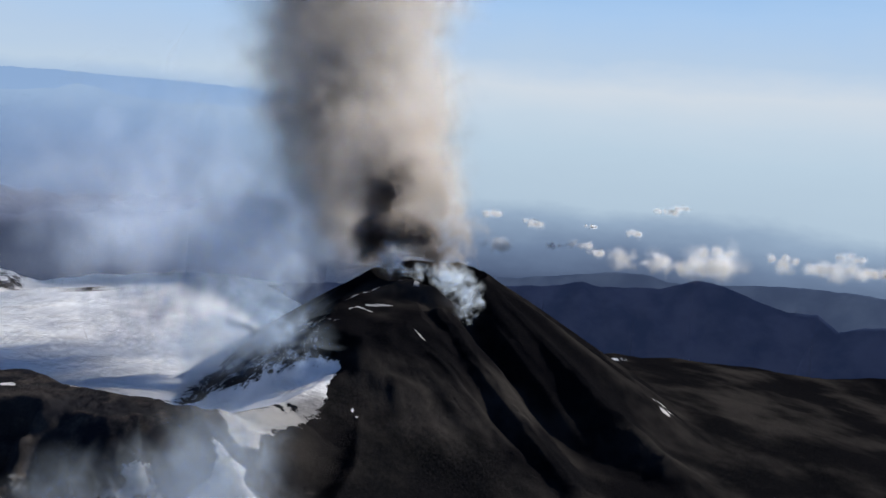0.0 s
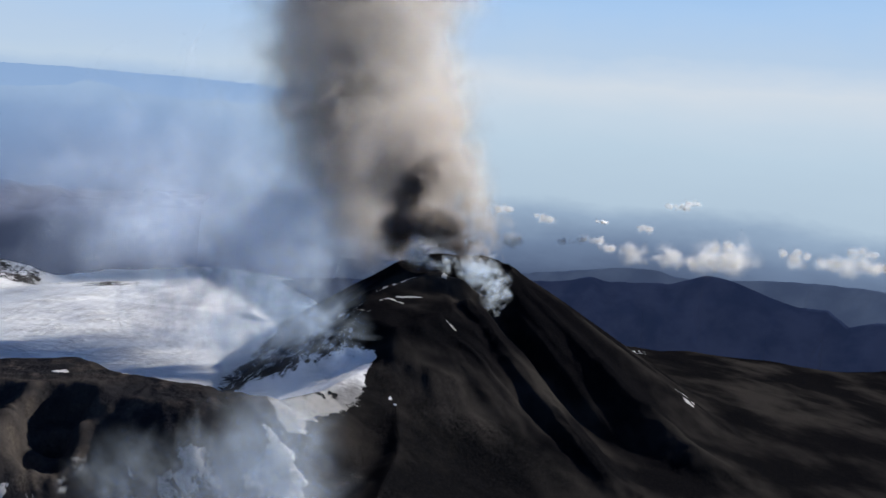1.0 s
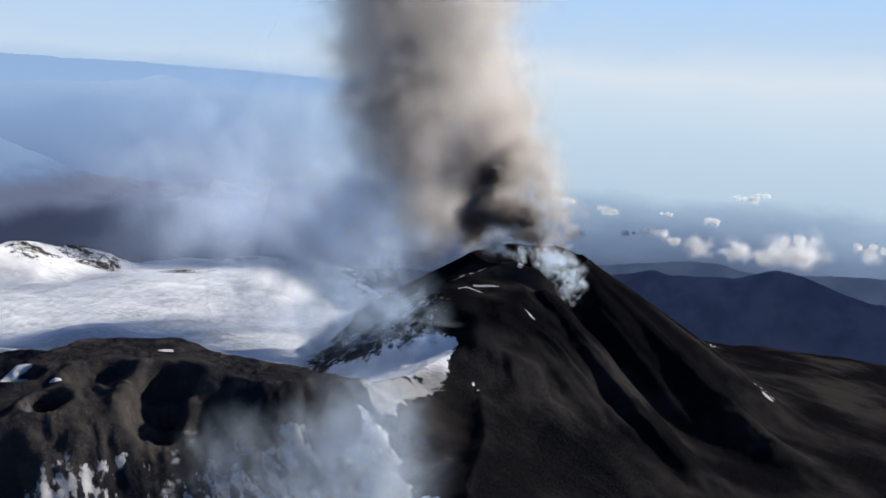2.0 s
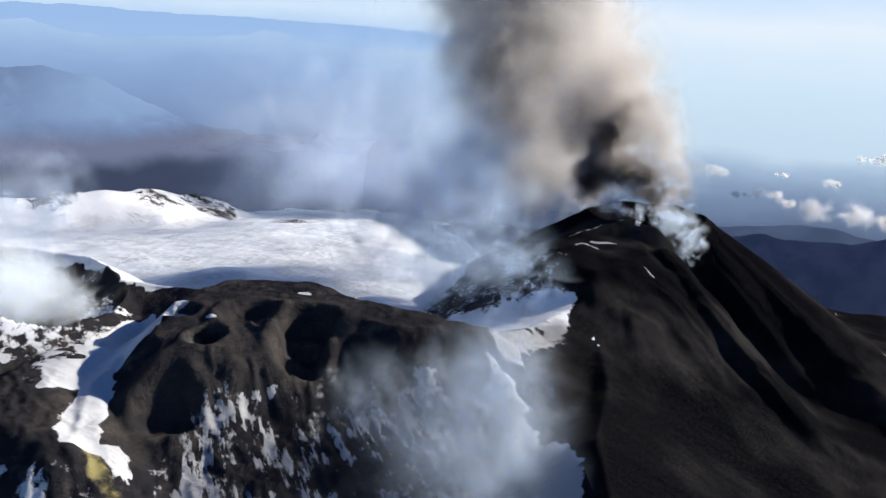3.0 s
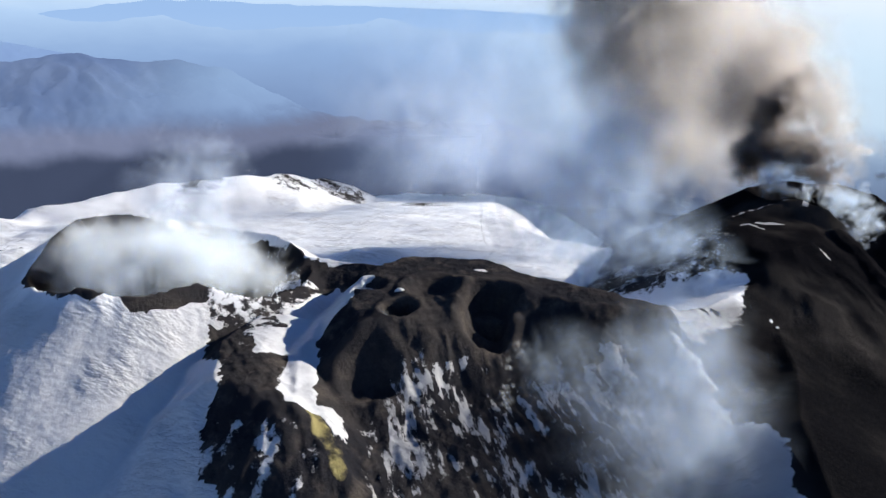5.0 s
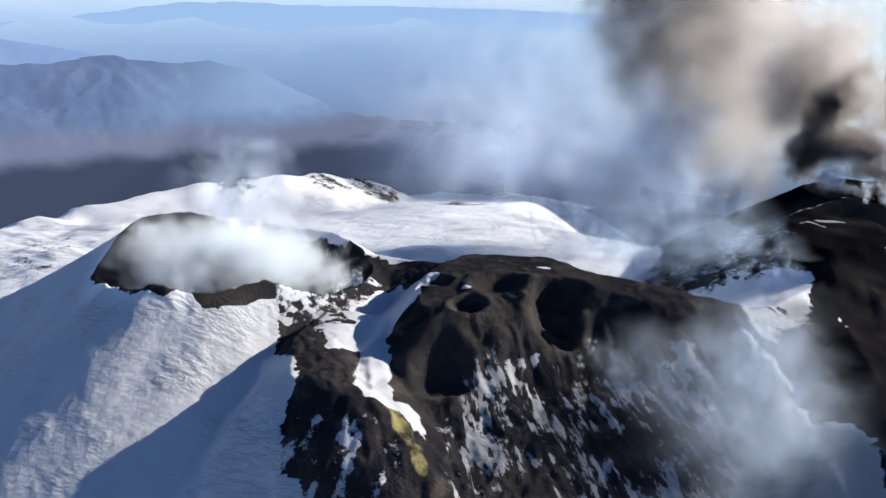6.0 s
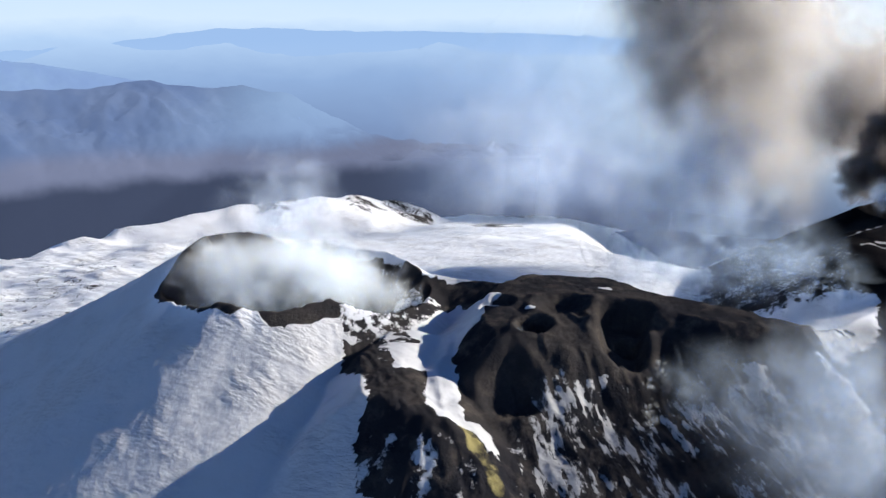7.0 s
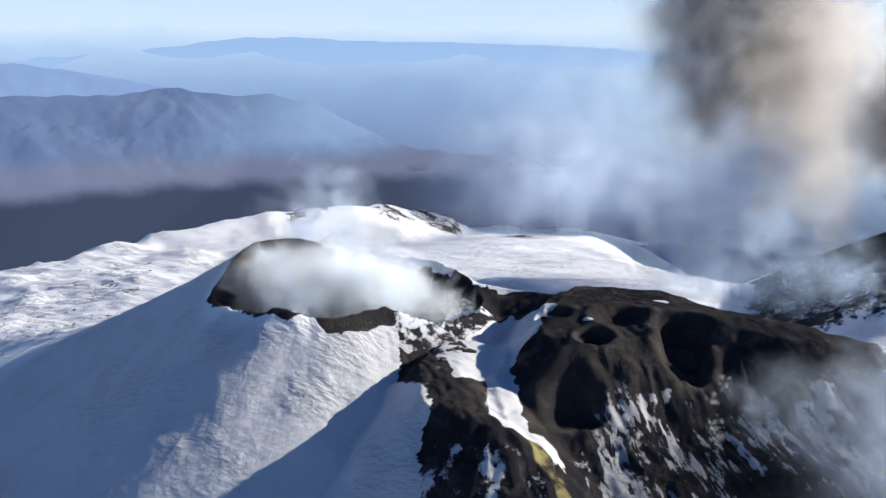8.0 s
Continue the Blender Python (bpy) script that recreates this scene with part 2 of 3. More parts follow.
def ground_material():
    m = Nodes("volcanic_ground")
    p = m.place()
    fine, mid, wide = m.noise(p, 0.45, 6, 0.65), m.noise(p, 0.06, 5), m.noise(p, 0.012, 4)
    ash = m.mix(m.ramp(wide, 0.38, 0.62), rgb(0.022, 0.022, 0.027), rgb(0.055, 0.049, 0.047))
    ash = m.mix(m.ramp(mid, 0.48, 0.72), ash, rgb(0.088, 0.075, 0.066))
    ash = m.mix(m.math("MULTIPLY", m.ramp(fine, 0.35, 0.75), 0.5), ash, rgb(0.028, 0.025, 0.024))
    black = m.mix(m.ramp(m.noise(p, 0.009, 4), 0.42, 0.68), rgb(0.006, 0.006, 0.0075), rgb(0.040, 0.036, 0.034))
    black = m.mix(m.math("MULTIPLY", m.ramp(fine, 0.4, 0.75), 0.35), black, rgb(0.020, 0.018, 0.017))
    ash = m.mix(m.attr("fresh"), ash, black)
    sul = m.attr("sulphur")
    edge_s = m.math("ADD", sul, m.math("MULTIPLY", m.noise(p, 0.12, 5, 0.6), 0.9))
    ash = m.mix(m.ramp(edge_s, 0.85, 1.25), ash, rgb(0.33, 0.28, 0.12))
    # wind-packed snow, its edge broken up by rock
    crumb = m.math("MULTIPLY_ADD", m.noise(p, 0.16, 7, 0.68), 0.9, -0.45)
    turned = m.node("Mapping", Vector=p)
    turned.inputs["Rotation"].default_value = (0, 0, radians(-36))
    comb = m.math("MULTIPLY_ADD", m.noise(m.scaled(turned.outputs[0], (0.20, 0.030, 0.12)), 1.0, 6, 0.62), 1.15, -0.575)
    comb = m.math("MULTIPLY", comb, m.math("MULTIPLY_ADD", m.attr("combed"), 0.8, 0.2))
    crumb = m.math("MULTIPLY", crumb, m.math("MULTIPLY_ADD", m.attr("combed"), -0.45, 1.0))
    crag = m.math("MULTIPLY_ADD", m.noise(p, 0.028, 6, 0.62), 0.8, -0.4)
    edge = m.math("ADD", m.math("ADD", m.math("ADD", crumb, crag), comb), m.attr("snow"))
    snow = m.ramp(edge, 0.44, 0.56)
    snow = m.math("MULTIPLY", snow, m.math("MULTIPLY_ADD", m.ramp(edge_s, 1.0, 1.5), -0.75, 1.0))
    dirt = m.ramp(m.noise(p, 0.02, 6, 0.6), 0.42, 0.75)
    white = m.mix(dirt, rgb(0.92, 0.92, 0.935), rgb(0.78, 0.765, 0.75))
    white = m.mix(m.attr("grey"), white, rgb(0.30, 0.29, 0.285))
    colour = m.mix(snow, ash, white)
    ripple = m.noise(m.scaled(p, (0.10, 0.26, 0.2)), 1.0, 4, 0.55)
    rock = m.math("ADD", m.math("MULTIPLY", fine, 0.9), m.math("MULTIPLY", m.noise(p, 1.6, 3), 0.25))
    relief = m.math("ADD", m.math("MULTIPLY", rock, m.math("MULTIPLY_ADD", snow, -0.72, 1.0)), m.math("MULTIPLY", m.math("MULTIPLY", ripple, snow), m.math("MULTIPLY_ADD", m.ramp(m.noise(p, 0.02, 3), 0.45, 0.65), 1.5, 0.35)))
    relief = m.math("ADD", relief, m.math("MULTIPLY", snow, 0.35))
    bump = m.node("Bump", Height=relief, Strength=0.75, Distance=1.6)
    b = m.node("BsdfPrincipled", Base_Color=colour, Roughness=m.math("MULTIPLY_ADD", snow, -0.25, 0.93), Normal=bump.outputs[0])
    m.tree.links.new(m.math("MULTIPLY", snow, 0.25), b.inputs["Specular IOR Level"])
    return m.finish(b.outputs[0])


def cloud_material(name, colour, colour_b, scale=0.02, thick=0.3):
    m = Nodes(name)
    p = m.place()
    c = m.mix(m.ramp(m.noise(p, scale, 4), 0.4, 0.62), rgb(*colour), rgb(*colour_b))
    d, t = m.node("BsdfDiffuse", Color=c), m.node("BsdfTranslucent", Color=c)
    s = m.node("AddShader", i0=d.outputs[0], i1=t.outputs[0])
    fade = m.ramp(m.attr("fade"), 0.0, 1.0)
    alpha = m.math("MULTIPLY", m.math("MULTIPLY", fade, m.ramp(m.noise(p, scale * 4, 4, 0.5), -0.05, 0.65)), thick)
    v = m.node("MixShader", Fac=alpha, i1=m.node("BsdfTransparent").outputs[0], i2=s.outputs[0])
    return m.finish(v.outputs[0])


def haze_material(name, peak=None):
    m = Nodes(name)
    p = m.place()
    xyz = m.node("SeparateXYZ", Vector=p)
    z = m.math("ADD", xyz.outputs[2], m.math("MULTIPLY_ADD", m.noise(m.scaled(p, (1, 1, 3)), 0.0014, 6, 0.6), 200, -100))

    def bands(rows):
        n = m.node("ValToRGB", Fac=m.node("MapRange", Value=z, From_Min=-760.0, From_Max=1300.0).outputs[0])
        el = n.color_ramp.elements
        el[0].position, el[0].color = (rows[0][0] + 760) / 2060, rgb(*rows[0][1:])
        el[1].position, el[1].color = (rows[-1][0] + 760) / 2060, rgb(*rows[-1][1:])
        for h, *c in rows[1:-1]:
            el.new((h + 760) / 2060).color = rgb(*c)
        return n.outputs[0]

    # haze and sky painted as glowing colour bands by height
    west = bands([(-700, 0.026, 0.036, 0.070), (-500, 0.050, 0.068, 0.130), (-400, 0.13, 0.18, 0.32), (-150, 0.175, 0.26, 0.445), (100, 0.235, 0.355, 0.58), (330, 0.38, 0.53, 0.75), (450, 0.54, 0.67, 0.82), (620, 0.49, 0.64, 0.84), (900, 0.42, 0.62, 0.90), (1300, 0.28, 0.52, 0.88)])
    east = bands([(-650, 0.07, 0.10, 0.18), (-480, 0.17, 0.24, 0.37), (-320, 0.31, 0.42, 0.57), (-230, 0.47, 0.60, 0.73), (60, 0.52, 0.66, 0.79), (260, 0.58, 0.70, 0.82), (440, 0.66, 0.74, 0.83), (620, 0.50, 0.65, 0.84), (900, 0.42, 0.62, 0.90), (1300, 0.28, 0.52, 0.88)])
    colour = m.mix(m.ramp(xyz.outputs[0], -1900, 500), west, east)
    # aerial haze painted on: the crest's blue sinks into the bands below
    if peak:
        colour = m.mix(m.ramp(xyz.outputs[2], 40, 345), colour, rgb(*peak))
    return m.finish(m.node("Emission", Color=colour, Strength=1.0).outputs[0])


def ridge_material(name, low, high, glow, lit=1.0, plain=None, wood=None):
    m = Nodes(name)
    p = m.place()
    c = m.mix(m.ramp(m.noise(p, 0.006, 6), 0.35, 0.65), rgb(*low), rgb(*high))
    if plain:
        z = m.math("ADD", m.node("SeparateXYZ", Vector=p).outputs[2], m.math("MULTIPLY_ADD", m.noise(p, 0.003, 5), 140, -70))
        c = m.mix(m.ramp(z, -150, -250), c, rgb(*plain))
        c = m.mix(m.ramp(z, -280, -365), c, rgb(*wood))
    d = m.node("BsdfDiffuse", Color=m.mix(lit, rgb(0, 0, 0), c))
    # glow added to the slopes stands in for the haze before them
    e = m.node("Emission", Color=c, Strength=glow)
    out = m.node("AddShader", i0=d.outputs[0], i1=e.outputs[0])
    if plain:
        # painted haze: a glow that covers the eastern end
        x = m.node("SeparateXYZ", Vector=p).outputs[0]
        haze_mix = m.math("MULTIPLY", m.ramp(x, -3000, -2250), m.ramp(z, -260, -130))
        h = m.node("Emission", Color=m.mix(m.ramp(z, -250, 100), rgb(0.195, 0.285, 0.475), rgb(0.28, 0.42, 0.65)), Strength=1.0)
        out = m.node("MixShader", Fac=haze_mix, i1=out.outputs[0], i2=h.outputs[0])
        # the dark foot fades into painted haze as well
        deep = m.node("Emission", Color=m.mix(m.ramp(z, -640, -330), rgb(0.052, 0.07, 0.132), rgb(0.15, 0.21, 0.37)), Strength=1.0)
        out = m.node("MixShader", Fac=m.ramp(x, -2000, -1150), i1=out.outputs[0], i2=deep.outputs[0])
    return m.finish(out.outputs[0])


GROUND = ground_material()
ASH_SMOKE = cloud_material("ash_smoke", (0.405, 0.39, 0.38), (0.37, 0.355, 0.345), 0.004, 0.17)
TAN_SMOKE = cloud_material("tan_ash_smoke", (0.45, 0.42, 0.395), (0.39, 0.365, 0.345), 0.02, 0.13)
DARK_SMOKE = cloud_material("dark_ash_smoke", (0.30, 0.275, 0.262), (0.17, 0.155, 0.15), 0.035, 0.36)
STEAM = cloud_material("white_steam", (0.58, 0.62, 0.66), (0.54, 0.585, 0.63), 0.02, 0.17)
RIM_STEAM = cloud_material("rim_steam", (0.52, 0.60, 0.70), (0.47, 0.55, 0.66), 0.03, 0.22)
SOFT_STEAM = cloud_material("soft_steam", (0.34, 0.42, 0.54), (0.30, 0.38, 0.50), 0.02, 0.13)
DOME_STEAM = cloud_material("dome_steam", (0.34, 0.40, 0.49), (0.29, 0.35, 0.44), 0.03, 0.075)
FAINT_STEAM = cloud_material("faint_steam", (0.43, 0.50, 0.61), (0.39, 0.46, 0.57), 0.02, 0.05)
VAPOUR = cloud_material("cumulus", (0.60, 0.60, 0.61), (0.54, 0.55, 0.57), 0.01, 0.22)
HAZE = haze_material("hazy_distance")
# the far slopes below carry distance haze in their colour and glow
SLATE = ridge_material("hazy_forested_slope", (0.022, 0.034, 0.075), (0.034, 0.047, 0.095), 0.5)
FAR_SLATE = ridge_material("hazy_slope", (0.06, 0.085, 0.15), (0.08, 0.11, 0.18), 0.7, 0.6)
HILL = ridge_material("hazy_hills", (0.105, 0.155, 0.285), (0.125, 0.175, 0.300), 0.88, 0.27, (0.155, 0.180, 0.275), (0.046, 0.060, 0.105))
FAR_BLUE = haze_material("horizon_haze_blue", (0.28, 0.43, 0.69))
FAR_HILL = ridge_material("hazy_far_hills", (0.20, 0.30, 0.52), (0.22, 0.33, 0.54), 0.85, 0.2)


# ---- snow and sulphur cover ----
GULLY = [(-383, 366), (-383, 340), (-365, 330), (-353, 313), (-341, 292), (-329, 256), (-313, 239), (-297, 247), (-285, 243), (-278, 246), (-287, 257), (-298, 266), (-303, 261), (-313, 273), (-328, 302), (-339, 322), (-334, 336), (-329, 344), (-333, 381), (-317, 389), (-371, 410)]
HOLLOW = [(-118, 402), (-92, 384), (-70, 345), (-48, 312), (-46, 250), (-60, 180), (-140, 180), (-132, 262), (-118, 322)]
BRIDGE_SNOW = [(-150, 440), (-123, 462), (-75, 505), (-66, 489), (-97, 440), (-98, 402), (-122, 410)]
FOOT = np.array([(150, -326), (197, -329), (208, -344), (223, -358), (241, -356), (254, -365), (276, -390), (298, -405), (520, -410)])
CONE_EDGE = np.array([(430, -95), (490, -68), (515, -61), (555, -62), (580, -86), (600, -80), (625, -74), (650, -78), (675, -100), (700, -140), (760, -190), (850, -200), (950, -110), (1050, 0), (1200, 60), (4900, 60)])


def cover(x, y, z):
    warp = 4 * vnoise(x / 17, y / 17, 1.7) + 2.5 * vnoise(x / 6, y / 6, 2.7)
    snow = np.zeros(np.shape(x))
    # the plain and the slopes behind
    plain = step(6, -14, x - np.interp(y, CONE_EDGE[:, 0], CONE_EDGE[:, 1]) + warp) * step(470, 500, y + 0.3 * np.clip(-x - 300, 0, 200) + warp)
    snow = np.maximum(snow, plain * (0.80 + 0.16 * fbm(x / 120, y / 120, 6.6)))
    w, side, h = along(x, y, BRINK)
    snow = np.where((side > 0) & (w + 6 * warp > 130) & (y > 880), 0.08, snow)
    w, side, h = along(x, y, CREST)
    snow = np.where((side < 0) & (w < 420), np.minimum(snow, 0.44 + 0.20 * fbm(x / 90, y / 90) + w / 1300), snow)
    snow = np.where((side > 0) & (w > 50), 0.05, snow)
    snow = np.where((x < -660) & (y < 1000), np.minimum(snow, 0.60 + 0.16 * fbm(x / 60, y / 60, 3.0)), snow)
    # the old cone: snow outside its bare rim
    dx, dy = x - CRATER[0], y - CRATER[1]
    r, a = np.hypot(dx, dy), np.arctan2(dy, dx)
    out = r - np.interp(a, RIM[:, 0], RIM[:, 1])
    bare = -4 + 13 * np.exp(-((a + 0.78) / 0.42) ** 2) + 9 * np.exp(-((np.abs(a) - 3.14) / 0.4) ** 2) + 5 * vnoise(a * 6, 4.1)
    verge = np.interp(y, FOOT[:, 0], FOOT[:, 1])
    flank = step(0, 9, out - bare + warp) * step(16, 6, x - verge) * step(520, 480, y)
    flank = np.maximum(flank, step(0, 9, out - bare + warp) * (x < -440))
    snow = np.maximum(snow, 0.92 * flank)
    snow = np.where(out < bare - 4, np.minimum(snow, 0.22), snow)
    snow = np.maximum(snow, (0.40 + 0.03 * warp) * (out < bare - 6) * (out > -30) * (np.abs(a - 0.6) < 0.6))
    # rocks showing through along the crest and on the western snowfield
    for px, py, pr, deep in ((-1180, 1290, 60, 0.46), (-1060, 1500, 65, 0.48), (-985, 1620, 90, 0.50), (-1080, 1700, 90, 0.46), (-860, 1560, 80, 0.54), (-720, 1540, 90, 0.50), (-920, 2650, 220, 0.52), (-1090, 600, 130, 0.62), (-1200, 720, 110, 0.62), (-980, 470, 110, 0.63)):
        near = step(1.2, 0.5, np.hypot(x - px, (y - py) * 0.7) / pr + 0.05 * warp)
        snow = np.where(snow > deep, snow + (deep - snow) * near, snow)
    # broken rock between rim and gully, then bare lava, then the gully itself
    mixed = inside(x, y, [(-428, 330), (-405, 300), (-376, 304), (-366, 360), (-380, 404), (-398, 396), (-404, 366)])
    snow = np.where(mixed < 0, 0.50 + 0.04 * warp, snow)
    s = inside(x, y, LAVA) + warp
    snow = np.where(s < 0, 0.22 + 0.10 * fbm(x / 12, y / 12, 5.2) + 0.30 * step(-0.2, 0.6, fbm(x / 9, y / 16, 2.2)) * step(275, 225, y) + 0.05 * warp * (y > 262), snow)
    snow = np.maximum(snow, step(5, -6, inside(x, y, GULLY) + warp))
    snow = np.maximum(snow, 0.8 * step(5, -5, inside(x, y, [(-380, 317), (-364, 328), (-348, 303), (-359, 278), (-368, 288)]) + 1.2 * warp))
    snow = np.maximum(snow, 0.85 * step(5, -8, inside(x, y, [(-412, 434), (-385, 428), (-330, 440), (-318, 470), (-390, 478)]) + warp))
    # the dome: a few patches, streaks down its front, the filled hollow beside it
    for px, py, pr in ((-218, 442, 5), (-205, 445, 6), (-262, 435, 4), (-229, 447, 3), (-327, 377, 7), (-170, 428, 5), (-300, 370, 3)):
        snow = np.maximum(snow, 0.8 * step(1.3, 0.5, np.hypot((x - px) / 1.6, y - py) / pr + 0.06 * warp))
    sdist = inside(x, y, STREAKS) + 2 * warp
    combed = step(8, -20, sdist)
    snow = np.maximum(snow, combed * (0.40 + 0.20 * fbm(x / 30, y / 30, 8.0)) * step(-312, -250, x + 0.3 * (330 - y)) * (1 + 0.25 * step(-200, -110, x)))
    snow = np.maximum(snow, 0.9 * step(6, -8, inside(x, y, HOLLOW) + 1.4 * warp + 14 * fbm(x / 26, y / 26, 4.4)))
    snow = np.maximum(snow, 0.66 * step(8, -10, inside(x, y, BRIDGE_SNOW) + 1.3 * warp))
    # thin lit drifts on the young cone and on the shoulder
    for line, wide in (([(-76, 684, 0), (-46, 712, 0), (-26, 728, 0)], 2.2), ([(-70, 655, 0), (-62, 662, 0), (-48, 655, 0)], 2.4), ([(-6, 614, 0), (2, 610, 0)], 2.0), ([(-54, 672, 0), (-30, 676, 0)], 2.0), ([(-14, 716, 0), (-8, 724, 0)], 4.0)):
        w, side, h = along(x, y, line)
        snow = np.maximum(snow, 0.8 * step(1.3, 0.2, w / (1.7 * wide) / (0.75 + 0.9 * fbm(x / 9, y / 9, 5.0)).clip(0.2) + 0.12 * np.abs(warp)))
    w, side, h = along(x, y, SHOULDER)
    snow = np.maximum(snow, (0.47 + 0.2 * fbm(x / 40, y / 40)) * step(34, 4, w + 3 * warp) * (y > 1050) * step(400, 300, x))
    for px, py, pr in ((262, 718, 6), (274, 730, 5), (268, 745, 6), (255, 735, 4), (-49, 507, 3), (-45, 500, 1.6), (232, 1010, 8), (262, 1005, 7)):
        snow = np.maximum(snow, 0.72 * step(1.3, 0.5, np.hypot(x - px, (y - py) * 0.7) / pr + 0.08 * warp))
    # snow thinned to darken the cone's west flank as if in shade
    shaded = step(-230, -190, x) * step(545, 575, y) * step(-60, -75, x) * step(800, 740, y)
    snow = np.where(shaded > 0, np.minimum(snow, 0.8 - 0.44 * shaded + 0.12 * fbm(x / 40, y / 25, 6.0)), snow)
    w, side, h = along(x, y, [(-304, 250, 0), (-294, 242, 0), (-283, 234, 0), (-274, 227, 0)])
    sulphur = 0.95 * step(9, 1, w + 1.1 * warp) * (0.75 + 0.5 * fbm(x / 7, y / 7, 9.0))
    fresh = step(-130, -85, x + 0.25 * (y - 420) * (y < 560)) * step(380, 420, y + 3 * np.clip(x + 60, 0, None))
    fresh = np.maximum(fresh, step(-70, -40, x))
    # grey put into the snow: ash dust, and shade on the west flank
    dust_shade = 0.75 * step(-250, -160, x) * step(560, 590, y) * step(860, 760, y)
    dust_shade = np.maximum(dust_shade, 0.38 * step(0, 20, out) * step(260, 200, out))
    # the grey inside HOLLOW is painted shade on white snow
    grey = np.maximum(np.maximum(np.maximum(0.8 * combed, dust_shade), 0.85 * step(10, -10, inside(x, y, HOLLOW))), step(14, -2, inside(x, y, BRIDGE_SNOW)))
    return snow, sulphur, fresh, combed, grey


# ---- the ground, one sheet, with the cones as pieces of it ----
def spaced(lo, hi, fine_lo, fine_hi, fine, grow=1.033):
    mid = list(np.arange(fine_lo, fine_hi + 0.01, fine))
    left, right, st = [], [], fine
    v = mid[0]
    while v > lo:
        st = min(st * grow, 110); v -= st; left.append(v)
    st, v = fine, mid[-1]
    while v < hi:
        st = min(st * grow, 110); v += st; right.append(v)
    return np.array(left[::-1] + mid + right)


gx, gy = spaced(-4000, 4000, -700, 130, 1.7), spaced(-3800, 4000, 160, 790, 1.7)
X, Y = np.meshgrid(gx, gy)
Z = height(X, Y)
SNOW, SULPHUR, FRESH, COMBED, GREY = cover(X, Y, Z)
radius = np.hypot(X, Y)
dzx, dzy = np.gradient(Z, gx, axis=1), np.gradient(Z, gy, axis=0)
NORMAL = np.dstack((-dzx, -dzy, np.ones_like(Z)))
NORMAL /= np.linalg.norm(NORMAL, axis=2, keepdims=True)
cx, cy = (X[1:, 1:] + X[:-1, :-1]) / 2, (Y[1:, 1:] + Y[:-1, :-1]) / 2
GRID = np.arange(X.size).reshape(X.shape)
QUADS = np.stack((GRID[:-1, :-1], GRID[:-1, 1:], GRID[1:, 1:], GRID[1:, :-1]), axis=-1)


def patch(name, mask):
    faces = QUADS[mask]
    used, index = np.unique(faces, return_inverse=True)
    verts = np.column_stack((X.ravel()[used], Y.ravel()[used], Z.ravel()[used]))
    me = mesh_of(name, verts, index.reshape(-1, 4), GROUND)
    attach(me, "snow", SNOW.ravel()[used]); attach(me, "sulphur", SULPHUR.ravel()[used]); attach(me, "fresh", FRESH.ravel()[used]); attach(me, "combed", COMBED.ravel()[used]); attach(me, "grey", GREY.ravel()[used])
    me.normals_split_custom_set_from_vertices(NORMAL.reshape(-1, 3)[used])
    return new(name, me)


r_old, r_new, r_knob = np.hypot(cx - CRATER[0], cy - CRATER[1]), np.hypot(cx - VENT[0], cy - VENT[1]), inside(cx, cy, SHELF)
in_old = (r_old < 175) & (cx + 0.25 * (cy - 371) < -392)
in_new = ((r_new < 235) | (r_knob < 75)) & ~in_old
in_dome = (inside(cx, cy, MESA) < 78) & ~in_old & ~in_new
in_ledge = (inside(cx, cy, LEDGE) < 24) & ~in_old & ~in_new & ~in_dome
far = np.hypot(cx, cy) > 4150
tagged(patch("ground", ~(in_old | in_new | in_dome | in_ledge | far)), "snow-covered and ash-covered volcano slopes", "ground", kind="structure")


def empty(name, at, label, category):
    ob = new(name)
    ob.location = at
    return tagged(ob, label, category)


def piece(name, mask, parent, label=""):
    ob = patch(name, mask)
    ob.parent = parent
    ob.matrix_parent_inverse = Matrix.Translation(-parent.location)
    return tagged(ob, label)


old = empty("crater_cone", (CRATER[0], CRATER[1], 60), "snow-covered volcanic cone with a wide steaming crater", "volcanic cone")
piece("crater_wall", in_old & (r_old < 78), old, "dark steep inner crater wall")
piece("crater_rim", in_old & (r_old >= 78) & (r_old < 96), old, "jagged dark rock rim")
piece("flank", in_old & (r_old >= 96), old, "wind-rippled snow slope")
young = empty("erupting_cone", (VENT[0], VENT[1], 20), "black ash cone with an erupting crater", "volcanic cone")
piece("crater_wall", in_new & (r_new < 58), young)
piece("crater_rim", in_new & (r_new >= 58) & (r_new < 80), young, "rim with thin snow streaks")
piece("flank", in_new & (r_new >= 80), young, "smooth black ash slope with gullies")
domed = empty("lava_dome", (-235, 430, 60), "dark brown lava dome with round pits and snow streaks", "lava dome")
piece("summit", in_dome & (inside(cx, cy, MESA) < 2), domed)
piece("flank", in_dome & (inside(cx, cy, MESA) >= 2), domed, "rocky slope streaked with snow")
ledge = empty("lava_ledge", (-350, 285, 70), "dark lava ledge crossed by a white snow gully", "lava ledge")
in_gully = in_ledge & (inside(cx, cy, GULLY) < 0) & (cx < -300)
in_vent = in_ledge & ~in_gully & (np.hypot(cx + 296, cy - 244) < 16)
piece("snow_gully", in_gully, ledge, "smooth white snow")
piece("sulphur_crust", in_vent, ledge, "dull yellow sulphur crust")
piece("lava_rock", in_ledge & ~in_gully & ~in_vent, ledge, "rough dark lava with snow in its cracks")


